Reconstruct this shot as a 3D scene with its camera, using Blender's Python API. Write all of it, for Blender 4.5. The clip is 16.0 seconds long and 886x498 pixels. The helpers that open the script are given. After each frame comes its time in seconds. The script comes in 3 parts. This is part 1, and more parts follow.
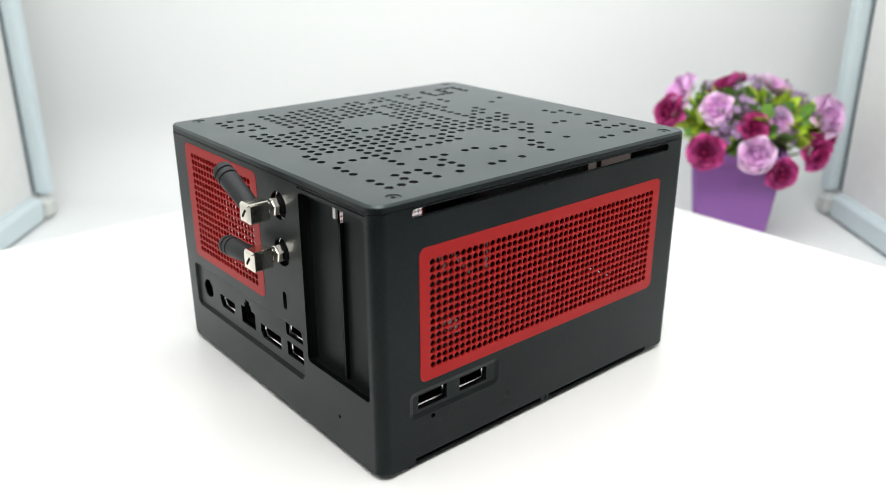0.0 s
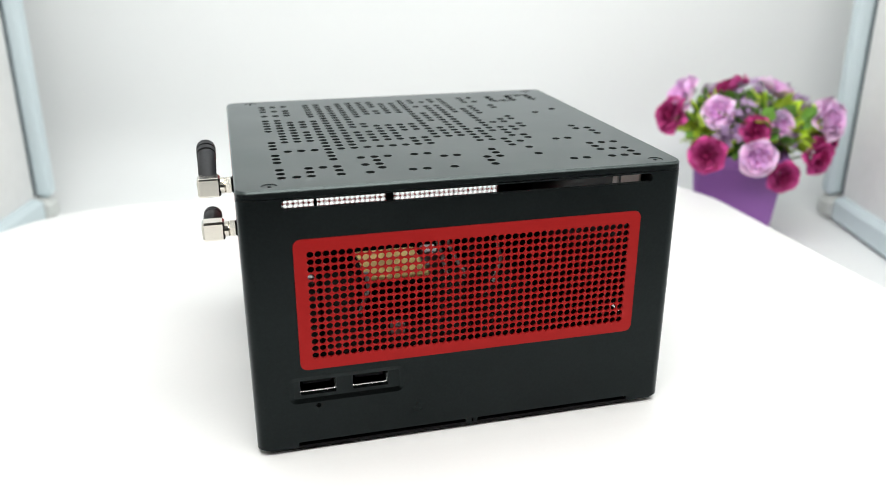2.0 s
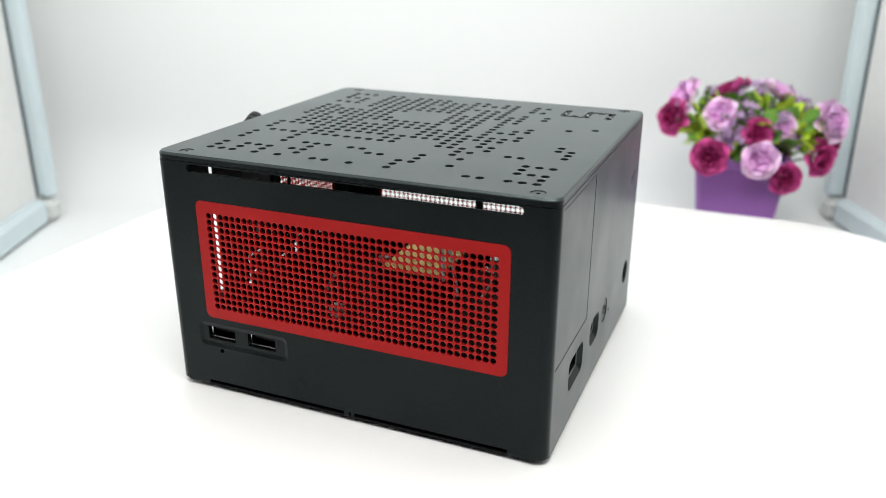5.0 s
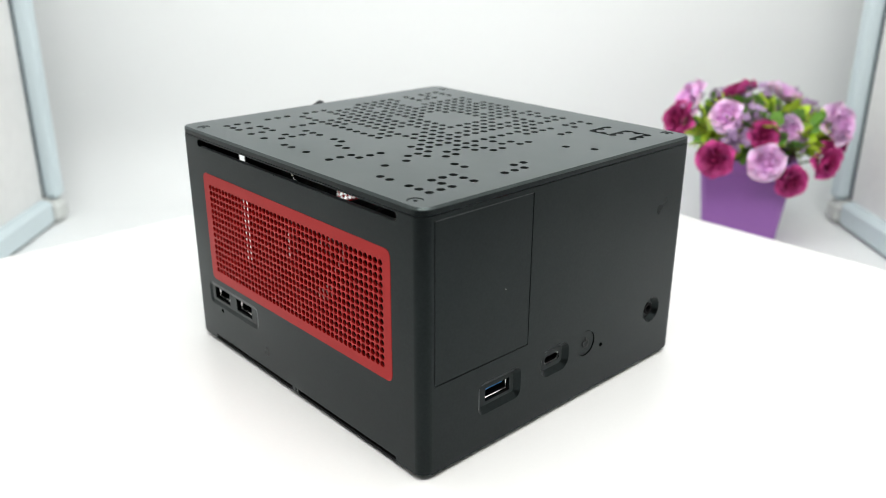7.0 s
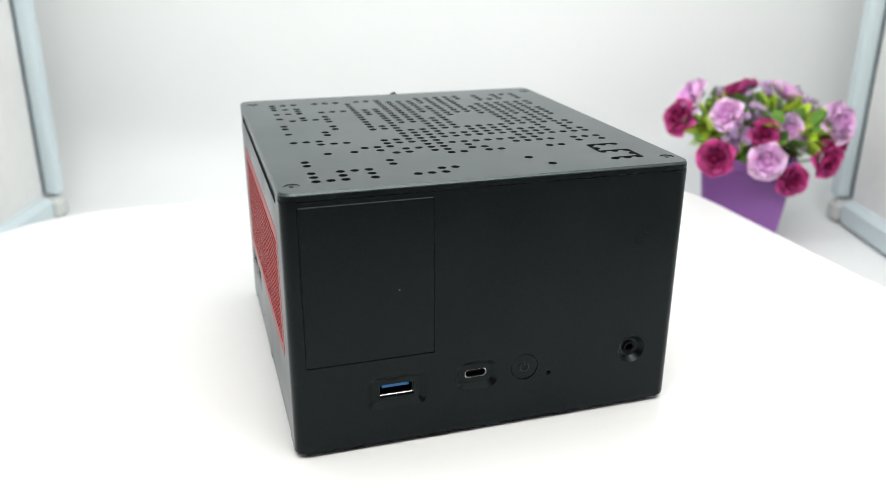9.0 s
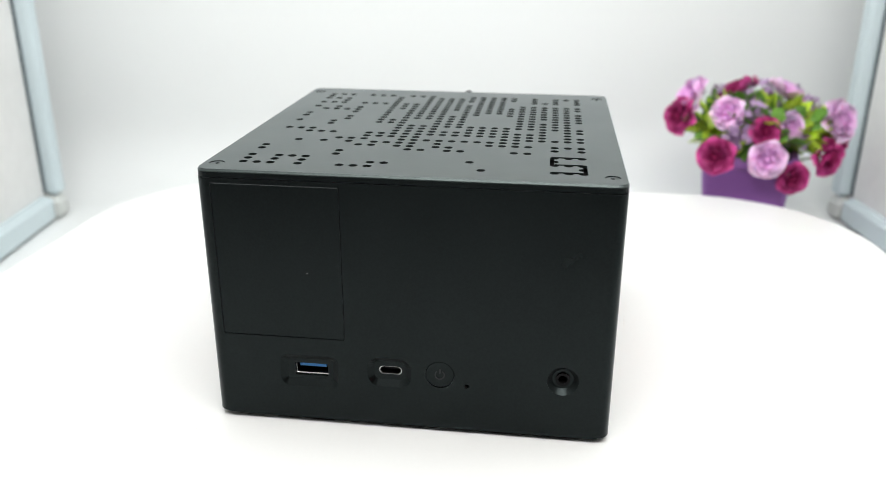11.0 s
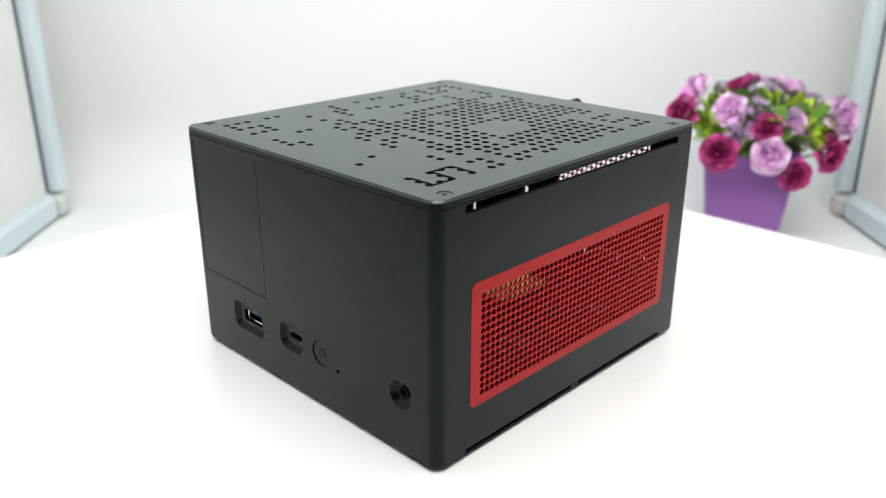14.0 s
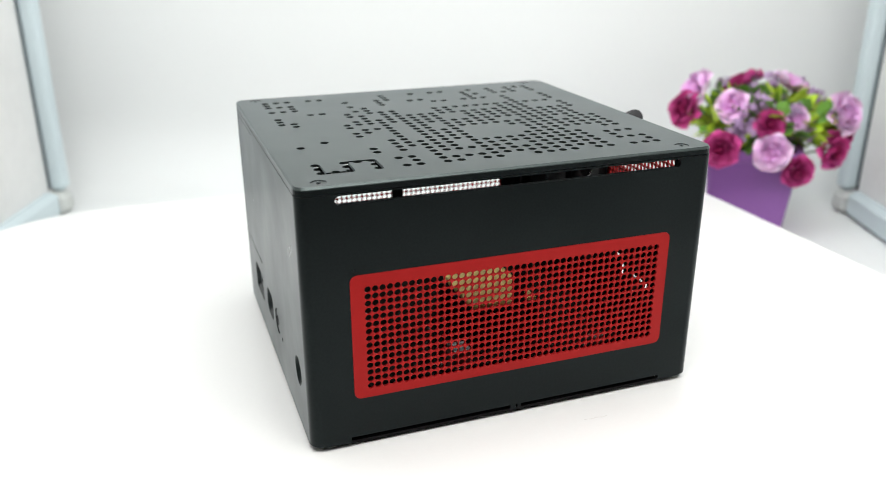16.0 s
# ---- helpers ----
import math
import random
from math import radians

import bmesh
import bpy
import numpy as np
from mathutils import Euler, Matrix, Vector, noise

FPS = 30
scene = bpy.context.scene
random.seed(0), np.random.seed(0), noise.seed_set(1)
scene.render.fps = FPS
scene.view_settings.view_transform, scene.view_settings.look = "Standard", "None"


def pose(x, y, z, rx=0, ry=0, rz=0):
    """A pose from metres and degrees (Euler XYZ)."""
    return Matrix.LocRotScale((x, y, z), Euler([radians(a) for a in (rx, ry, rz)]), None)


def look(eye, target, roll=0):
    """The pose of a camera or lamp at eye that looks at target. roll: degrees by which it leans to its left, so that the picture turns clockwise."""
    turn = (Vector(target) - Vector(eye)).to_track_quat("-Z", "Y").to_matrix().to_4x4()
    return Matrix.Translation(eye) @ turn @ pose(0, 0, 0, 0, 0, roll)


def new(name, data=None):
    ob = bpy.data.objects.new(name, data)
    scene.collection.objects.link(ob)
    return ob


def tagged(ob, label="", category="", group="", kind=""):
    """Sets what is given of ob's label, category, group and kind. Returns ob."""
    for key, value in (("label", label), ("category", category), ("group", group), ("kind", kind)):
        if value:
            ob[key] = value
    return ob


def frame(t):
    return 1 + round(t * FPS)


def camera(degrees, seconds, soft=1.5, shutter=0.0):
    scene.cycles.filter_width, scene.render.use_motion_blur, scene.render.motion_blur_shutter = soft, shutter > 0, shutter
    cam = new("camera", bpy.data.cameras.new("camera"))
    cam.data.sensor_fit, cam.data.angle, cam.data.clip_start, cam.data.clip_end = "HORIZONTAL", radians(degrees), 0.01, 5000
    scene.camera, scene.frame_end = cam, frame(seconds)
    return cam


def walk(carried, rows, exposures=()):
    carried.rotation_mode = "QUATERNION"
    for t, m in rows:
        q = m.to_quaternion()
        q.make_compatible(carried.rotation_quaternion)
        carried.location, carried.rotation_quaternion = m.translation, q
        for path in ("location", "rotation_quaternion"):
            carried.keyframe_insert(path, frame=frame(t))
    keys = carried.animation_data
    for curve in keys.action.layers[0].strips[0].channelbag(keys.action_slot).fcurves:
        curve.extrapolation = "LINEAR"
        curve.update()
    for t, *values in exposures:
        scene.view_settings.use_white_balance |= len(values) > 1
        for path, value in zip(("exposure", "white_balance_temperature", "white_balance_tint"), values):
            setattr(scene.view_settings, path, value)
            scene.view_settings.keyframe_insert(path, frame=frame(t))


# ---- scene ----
# ---- camera and its walk: it stands before the light box and drifts by a degree ----
EYE_Y, EYE_Z = -0.3928, 0.2027
SIGHT = [(0, 1.05, -21.30, 0.02), (0.5, 0.97, -21.27, 0.07), (1, 1.05, -21.24, 0.07), (1.5, 1.06, -21.22, 0.09), (2, 0.96, -21.13, 0.12), (2.5, 1.01, -21.15, 0.17), (3, 0.95, -21.00, 0.17), (3.5, 0.87, -20.98, 0.18), (4, 0.85, -21.00, 0.19), (6.5, 0.59, -21.04, 0.20), (7, 0.46, -20.92, 0.23), (7.5, 0.45, -20.98, 0.26), (8, 0.48, -21.01, 0.31), (8.5, 0.43, -21.07, 0.32), (9, 0.44, -21.05, 0.34), (11.5, 0.41, -21.24, 0.25), (12, 0.52, -21.33, 0.22), (12.5, 0.44, -21.38, 0.16), (13, 0.51, -21.40, 0.17), (13.5, 0.27, -21.34, 0.14), (14, 0.24, -21.32, 0.10), (14.5, 0.16, -21.34, 0.05), (15, 0.24, -21.48, 0.02), (15.5, 0.13, -21.53, -0.03), (16, 0.08, -21.54, -0.05)]
cam = camera(56.30, 16.0, soft=0.6)
cam.data.dof.use_dof = True
cam.data.dof.focus_distance = 0.35
cam.data.dof.aperture_fstop = 8.6
walk(cam, [(t, pose(0, EYE_Y, EYE_Z, 0, 0, -pan) @ pose(0, 0, 0, 90 + tilt) @ pose(0, 0, 0, 0, 0, roll)) for t, pan, tilt, roll in SIGHT])

# ---- light: LED panel under the roof of the light box, dim room around it ----
world = bpy.data.worlds.new("room_air")
scene.world = world
world.use_nodes = True
world.node_tree.nodes["Background"].inputs[0].default_value = (0.9, 0.95, 1.0, 1)
world.node_tree.nodes["Background"].inputs[1].default_value = 0.05


def area_lamp(name, m, sx, sy, watts, colour):
    data = bpy.data.lights.new(name, "AREA")
    data.shape, data.size, data.size_y, data.energy, data.color = "RECTANGLE", sx, sy, watts, colour
    ob = new(name, data)
    ob.matrix_world = m
    return ob


area_lamp("led_panel_front", look((0.05, -0.37, 0.62), (0.01, 0.0, 0.03)), 0.66, 0.16, 4.65, (1.0, 0.985, 0.96))
area_lamp("led_panel_back", look((-0.02, 0.06, 0.70), (-0.02, 0.20, 0.0)), 0.76, 0.36, 2.85, (0.95, 0.99, 1.0))
scene.view_settings.exposure = -0.15


# ---- materials ----
def material(name, colour, rough=0.5, metal=0.0, spec=0.5, grain=0.0, scale=200.0, stain=0.0, stain_scale=12.0, bump=0.0, vary=0.0, subsurface=0.0, sheen=0.0, rim=None):
    mat = bpy.data.materials.new(name)
    mat.use_nodes = True
    nt = mat.node_tree
    b = nt.nodes["Principled BSDF"]
    b.inputs["Roughness"].default_value = rough
    b.inputs["Metallic"].default_value = metal
    b.inputs["Specular IOR Level"].default_value = spec
    b.inputs["Base Color"].default_value = (*colour, 1)
    if sheen:
        b.inputs["Sheen Weight"].default_value = sheen
        b.inputs["Sheen Roughness"].default_value = 0.38
        b.inputs["Sheen Tint"].default_value = (0.84, 0.97, 1.0, 1)
    if subsurface:
        b.inputs["Subsurface Weight"].default_value = subsurface
        b.inputs["Subsurface Radius"].default_value = (0.01, 0.006, 0.006)
    if not (grain or stain or bump or vary):
        return mat
    co = nt.nodes.new("ShaderNodeTexCoord")
    fine = nt.nodes.new("ShaderNodeTexNoise")
    fine.inputs["Scale"].default_value = scale
    fine.inputs["Detail"].default_value = 3
    wide = nt.nodes.new("ShaderNodeTexNoise")
    wide.inputs["Scale"].default_value = stain_scale
    wide.inputs["Detail"].default_value = 4
    for n in (fine, wide):
        nt.links.new(co.outputs["Object"], n.inputs["Vector"])

    def math_node(op, a, b_):
        n = nt.nodes.new("ShaderNodeMath")
        n.operation = op
        for i, v in enumerate((a, b_)):
            if isinstance(v, (int, float)):
                n.inputs[i].default_value = v
            else:
                nt.links.new(v, n.inputs[i])
        return n.outputs[0]
    f = math_node("MULTIPLY", math_node("SUBTRACT", fine.outputs["Fac"], 0.5), 2 * grain)
    w = math_node("MULTIPLY", math_node("SUBTRACT", wide.outputs["Fac"], 0.5), 2 * stain)
    total = math_node("ADD", math_node("ADD", f, w), 1.0)
    if vary:
        info = nt.nodes.new("ShaderNodeObjectInfo")
        r = math_node("MULTIPLY", math_node("SUBTRACT", info.outputs["Random"], 0.5), 2 * vary)
        total = math_node("ADD", total, r)
    hsv = nt.nodes.new("ShaderNodeHueSaturation")
    hsv.inputs["Color"].default_value = (*colour, 1)
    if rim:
        # the colour deepens towards the heart of the bloom
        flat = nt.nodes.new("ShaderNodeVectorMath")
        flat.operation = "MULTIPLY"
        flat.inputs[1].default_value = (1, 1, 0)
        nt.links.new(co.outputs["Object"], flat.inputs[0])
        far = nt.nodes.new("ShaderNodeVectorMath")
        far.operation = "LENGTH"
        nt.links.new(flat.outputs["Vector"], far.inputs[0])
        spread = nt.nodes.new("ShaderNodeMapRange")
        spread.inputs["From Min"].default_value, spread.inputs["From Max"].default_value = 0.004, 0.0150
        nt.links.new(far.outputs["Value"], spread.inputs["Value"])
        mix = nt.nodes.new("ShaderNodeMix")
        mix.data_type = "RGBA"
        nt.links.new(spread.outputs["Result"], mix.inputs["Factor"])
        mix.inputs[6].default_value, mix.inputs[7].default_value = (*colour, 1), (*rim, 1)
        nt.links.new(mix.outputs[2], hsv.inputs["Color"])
    nt.links.new(total, hsv.inputs["Value"])
    nt.links.new(hsv.outputs["Color"], b.inputs["Base Color"])
    nt.links.new(math_node("ADD", math_node("MULTIPLY", w, 0.6), rough), b.inputs["Roughness"])
    if bump:
        bp = nt.nodes.new("ShaderNodeBump")
        bp.inputs["Strength"].default_value = bump
        bp.inputs["Distance"].default_value = 0.0004
        nt.links.new(fine.outputs["Fac"], bp.inputs["Height"])
        nt.links.new(bp.outputs["Normal"], b.inputs["Normal"])
    return mat


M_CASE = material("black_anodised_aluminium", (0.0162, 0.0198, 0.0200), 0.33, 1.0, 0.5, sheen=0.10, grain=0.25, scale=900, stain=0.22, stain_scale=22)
# lighter copy of the case metal: backdrop light on the top put into colour
M_TOP = material("black_aluminium_lit_top", (0.049, 0.0590, 0.0580), 0.38, 1.0, 0.5, sheen=0.36, grain=0.22, scale=1100, stain=0.16, stain_scale=18)
M_COVER = material("black_painted_steel", (0.006, 0.007, 0.0075), 0.42, 1.0, 0.4, sheen=0.12, grain=0.2, scale=900, stain=0.2, stain_scale=40)
M_EDGE = material("bare_grey_edge", (0.05, 0.055, 0.057), 0.4, 0.3, 0.3, grain=0.2, scale=900)
M_RED = material("red_anodised_aluminium", (0.355, 0.0065, 0.006), 0.44, 0.35, 0.25, sheen=0.06, grain=0.08, scale=900, stain=0.08, stain_scale=30)
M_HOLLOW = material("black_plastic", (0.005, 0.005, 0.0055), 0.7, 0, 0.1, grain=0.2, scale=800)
M_SHELL = material("dull_connector_steel", (0.10, 0.10, 0.10), 0.3, 1.0, 0.5, grain=0.15, scale=1500)
M_RIM = material("bare_steel_rim", (0.85, 0.85, 0.84), 0.22, 1.0, 0.5, grain=0.08, scale=900, stain=0.1, stain_scale=200)
M_BRACKET = material("bare_zinc_plated_steel", (0.66, 0.62, 0.59), 0.45, 0.4, 0.4, grain=0.1, scale=700, stain=0.12, stain_scale=90)
M_NICKEL = material("polished_nickel", (0.80, 0.76, 0.68), 0.15, 1.0, 0.5, grain=0.06, scale=900, stain=0.08, stain_scale=300, bump=0.02)
M_STEEL = material("connector_steel", (0.55, 0.55, 0.55), 0.28, 1.0, 0.5, grain=0.1, scale=1500)
M_RUBBER = material("black_rubber", (0.02, 0.021, 0.023), 0.55, 0, 0.35, grain=0.25, scale=900, stain=0.2, stain_scale=120, bump=0.05)
M_BLUE = material("blue_plastic", (0.03, 0.24, 0.62), 0.4, 0, 0.4, grain=0.05, scale=900)
M_GOLD = material("brass_coloured_metal", (1.0, 0.78, 0.28), 0.5, 0.0, 0.4, grain=0.15, scale=500, stain=0.15, stain_scale=90)
M_BOARD = material("dark_circuit_board", (0.010, 0.014, 0.012), 0.75, 0, 0.1, grain=0.4, scale=700, stain=0.2, stain_scale=90)
M_TABLE = material("glossy_white_turntable", (0.82, 0.82, 0.81), 0.24, 0, 0.5, grain=0.012, scale=500, stain=0.02, stain_scale=9)
M_SCUFF = material("grey_scuff", (0.68, 0.67, 0.65), 0.6, 0, 0.3, grain=0.3, scale=900)
M_TENT = material("white_backdrop_vinyl", (0.80, 0.814, 0.812), 0.6, 0, 0.25, grain=0.012, scale=350, stain=0.02, stain_scale=3, bump=0.02)
M_PANEL = material("milky_side_panel", (0.76, 0.76, 0.75), 0.45, 0, 0.4, grain=0.05, scale=90, stain=0.16, stain_scale=9)
M_FRAME = material("pale_blue_frame", (0.60, 0.69, 0.72), 0.35, 0.1, 0.4, grain=0.03, scale=300, stain=0.06, stain_scale=14)
M_SHADE_STRIP = material("dark_grey_shade_strip", (0.10, 0.125, 0.135), 0.6, 0, 0.3, grain=0.1, scale=300, stain=0.15, stain_scale=20)
M_JOINT = material("off_white_plastic", (0.60, 0.62, 0.60), 0.4, 0, 0.4, grain=0.03, scale=300, stain=0.05, stain_scale=20)
M_ROOM = material("room_paint", (0.20, 0.20, 0.20), 0.8, 0, 0.3, grain=0.03, scale=40, stain=0.05, stain_scale=2)
M_POT = material("purple_plastic_pot", (0.29, 0.115, 0.39), 0.4, 0, 0.4, grain=0.04, scale=300, stain=0.06, stain_scale=25)
M_SOIL = material("green_foam", (0.05, 0.09, 0.03), 0.9, 0, 0.2, grain=0.4, scale=200, bump=0.3)
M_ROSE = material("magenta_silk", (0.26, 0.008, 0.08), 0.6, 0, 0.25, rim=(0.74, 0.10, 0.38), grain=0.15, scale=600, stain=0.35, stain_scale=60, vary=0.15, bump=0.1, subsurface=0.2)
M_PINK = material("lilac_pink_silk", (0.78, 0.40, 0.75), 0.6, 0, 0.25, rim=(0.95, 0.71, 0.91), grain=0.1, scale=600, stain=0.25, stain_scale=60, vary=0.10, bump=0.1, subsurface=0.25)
M_LILAC = material("pale_violet_silk", (0.42, 0.28, 0.46), 0.65, 0, 0.2, grain=0.2, scale=500, stain=0.3, stain_scale=90, vary=0.25)
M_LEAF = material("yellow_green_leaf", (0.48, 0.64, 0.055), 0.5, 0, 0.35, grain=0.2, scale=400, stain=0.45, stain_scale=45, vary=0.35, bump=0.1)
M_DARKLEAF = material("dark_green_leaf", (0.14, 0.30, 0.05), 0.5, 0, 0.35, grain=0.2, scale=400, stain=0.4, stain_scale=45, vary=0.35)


# ---- mesh helpers ----
def part(name, data, mat, parent=None, label="", smooth=False):
    """Links a bmesh or mesh as one mesh object under its thing."""
    if isinstance(data, bmesh.types.BMesh):
        me = bpy.data.meshes.new(name)
        data.to_mesh(me)
        data.free()
    else:
        me = data
    if smooth:
        for p in me.polygons:
            p.use_smooth = True
        me.set_sharp_from_angle(angle=radians(40))
    if not me.materials:
        me.materials.append(mat)
    ob = new(name, me)
    ob.parent = parent
    if label:
        ob["label"] = label
    return ob


def thing(name, label, category, m=Matrix(), group="", kind=""):
    ob = new(name)
    ob.matrix_world = m
    return tagged(ob, label, category, group, kind)


def rounded(w, h, r, cx=0.0, cy=0.0, n=5):
    """A rounded rectangle, counter-clockwise."""
    pts = []
    for k, (sx, sy) in enumerate(((1, 1), (-1, 1), (-1, -1), (1, -1))):
        for i in range(n + 1):
            a = math.pi / 2 * (k + i / n)
            pts.append((cx + sx * (w / 2 - r) + r * math.cos(a), cy + sy * (h / 2 - r) + r * math.sin(a)))
    return pts


def circle(r, cx=0.0, cy=0.0, n=12):
    return [(cx + r * math.cos(2 * math.pi * i / n), cy + r * math.sin(2 * math.pi * i / n)) for i in range(n)]


def slab(outline, holes, thick, bm=None, m=Matrix()):
    """A plate with holes through it: its face at z = 0 of m, its back at -thick."""
    from mathutils.geometry import delaunay_2d_cdt
    loops = [outline] + list(holes)
    verts, edges, spans = [], [], []
    for lp in loops:
        a = len(verts)
        verts += [Vector(p) for p in lp]
        n = len(lp)
        edges += [(a + i, a + (i + 1) % n) for i in range(n)]
        spans.append((a, n))
    # a few points inside keep the triangles well shaped on large plates
    arr = np.array(outline)
    lo, hi = arr.min(axis=0), arr.max(axis=0)
    if (hi - lo).min() > 0.05 and len(holes) < 60:
        boxes = [(np.min(h, axis=0) - 0.002, np.max(h, axis=0) + 0.002) for h in holes]
        for x in np.arange(lo[0] + 0.006, hi[0] - 0.005, 0.009):
            for y in np.arange(lo[1] + 0.008, hi[1] - 0.005, 0.009):
                if not any(a[0] < x < b[0] and a[1] < y < b[1] for a, b in boxes):
                    verts.append(Vector((x, y)))
    out_v, _, faces, _, _, _ = delaunay_2d_cdt(verts, edges, [], 1, 1e-7)
    v2 = np.array([(p[0], p[1]) for p in out_v])
    tri = np.array([f for f in faces if len(f) == 3])
    cen = v2[tri].mean(axis=1)

    def inside(lp):
        lo, hi = np.min(lp, axis=0), np.max(lp, axis=0)
        idx = np.where((cen[:, 0] > lo[0]) & (cen[:, 0] < hi[0]) & (cen[:, 1] > lo[1]) & (cen[:, 1] < hi[1]))[0]
        c, res = cen[idx], np.zeros(len(idx), bool)
        for (x0, y0), (x1, y1) in zip(lp, list(lp[1:]) + [lp[0]]):
            if y0 != y1:
                res ^= ((y0 > c[:, 1]) != (y1 > c[:, 1])) & (c[:, 0] < (x1 - x0) * (c[:, 1] - y0) / (y1 - y0) + x0)
        full = np.zeros(len(cen), bool)
        full[idx] = res
        return full
    keep = inside(outline)
    for lp in holes:
        keep &= ~inside(lp)
    tri = tri[keep]
    bm = bm or bmesh.new()
    top = [bm.verts.new(m @ Vector((x, y, 0))) for x, y in v2]
    low = [bm.verts.new(m @ Vector((x, y, -thick))) for x, y in v2]
    count = {}
    for a, b, c in tri:
        x = np.cross(v2[b] - v2[a], v2[c] - v2[a])
        a, b, c = (a, b, c) if x > 0 else (a, c, b)
        bm.faces.new((top[a], top[b], top[c]))
        bm.faces.new((low[c], low[b], low[a]))
        for e in ((a, b), (b, c), (c, a)):
            count[e] = 1
    for a, b in list(count):
        if (b, a) not in count:
            bm.faces.new((top[b], top[a], low[a], low[b]))
    return bm


def prism(pts, z0, z1, bm=None, m=Matrix()):
    bm = bm or bmesh.new()
    lo = [bm.verts.new(m @ Vector((x, y, z0))) for x, y in pts]
    hi = [bm.verts.new(m @ Vector((x, y, z1))) for x, y in pts]
    n = len(pts)
    bm.faces.new(hi)
    bm.faces.new(lo[::-1])
    for i in range(n):
        bm.faces.new((lo[i], lo[(i + 1) % n], hi[(i + 1) % n], hi[i]))
    return bm


def loft(loops, bm=None, m=Matrix(), close=(False, False)):
    """Skins loops of 3D points, each with the same count."""
    bm = bm or bmesh.new()
    rings = [[bm.verts.new(m @ Vector(p)) for p in lp] for lp in loops]
    n = len(rings[0])
    for a, b in zip(rings, rings[1:]):
        for i in range(n):
            bm.faces.new((a[i], a[(i + 1) % n], b[(i + 1) % n], b[i]))
    if close[0]:
        bm.faces.new(rings[0][::-1])
    if close[1]:
        bm.faces.new(rings[-1])
    return bm


def lathe(profile, n=20, bm=None, m=Matrix(), close=(True, True)):
    return loft([[(r * math.cos(2 * math.pi * i / n), r * math.sin(2 * math.pi * i / n), z) for i in range(n)] for r, z in profile], bm, m, close)


def box(sx, sy, sz, bm=None, m=Matrix(), bevel=0.0):
    """A box centred on x and y, standing on z = 0, its upright edges and rims eased."""
    b = min(bevel, sx / 3, sy / 3, sz / 3)
    if not b:
        return prism(rounded(sx, sy, 1e-5, n=1), 0, sz, bm, m)
    o, i = rounded(sx, sy, b, n=2), rounded(sx - 2 * b, sy - 2 * b, b * 0.3, n=2)
    return loft([[(x, y, z) for x, y in p] for p, z in ((i, 0), (o, b), (o, sz - b), (i, sz))], bm, m, (True, True))


# ---- the light box ----
FLOOR_Z, BACK_Y, LEFT_X, RIGHT_X, FRONT_Y, ROOF_Z = -0.055, 0.455, -0.364, 0.386, -0.38, 0.74
POST_Y = 0.366


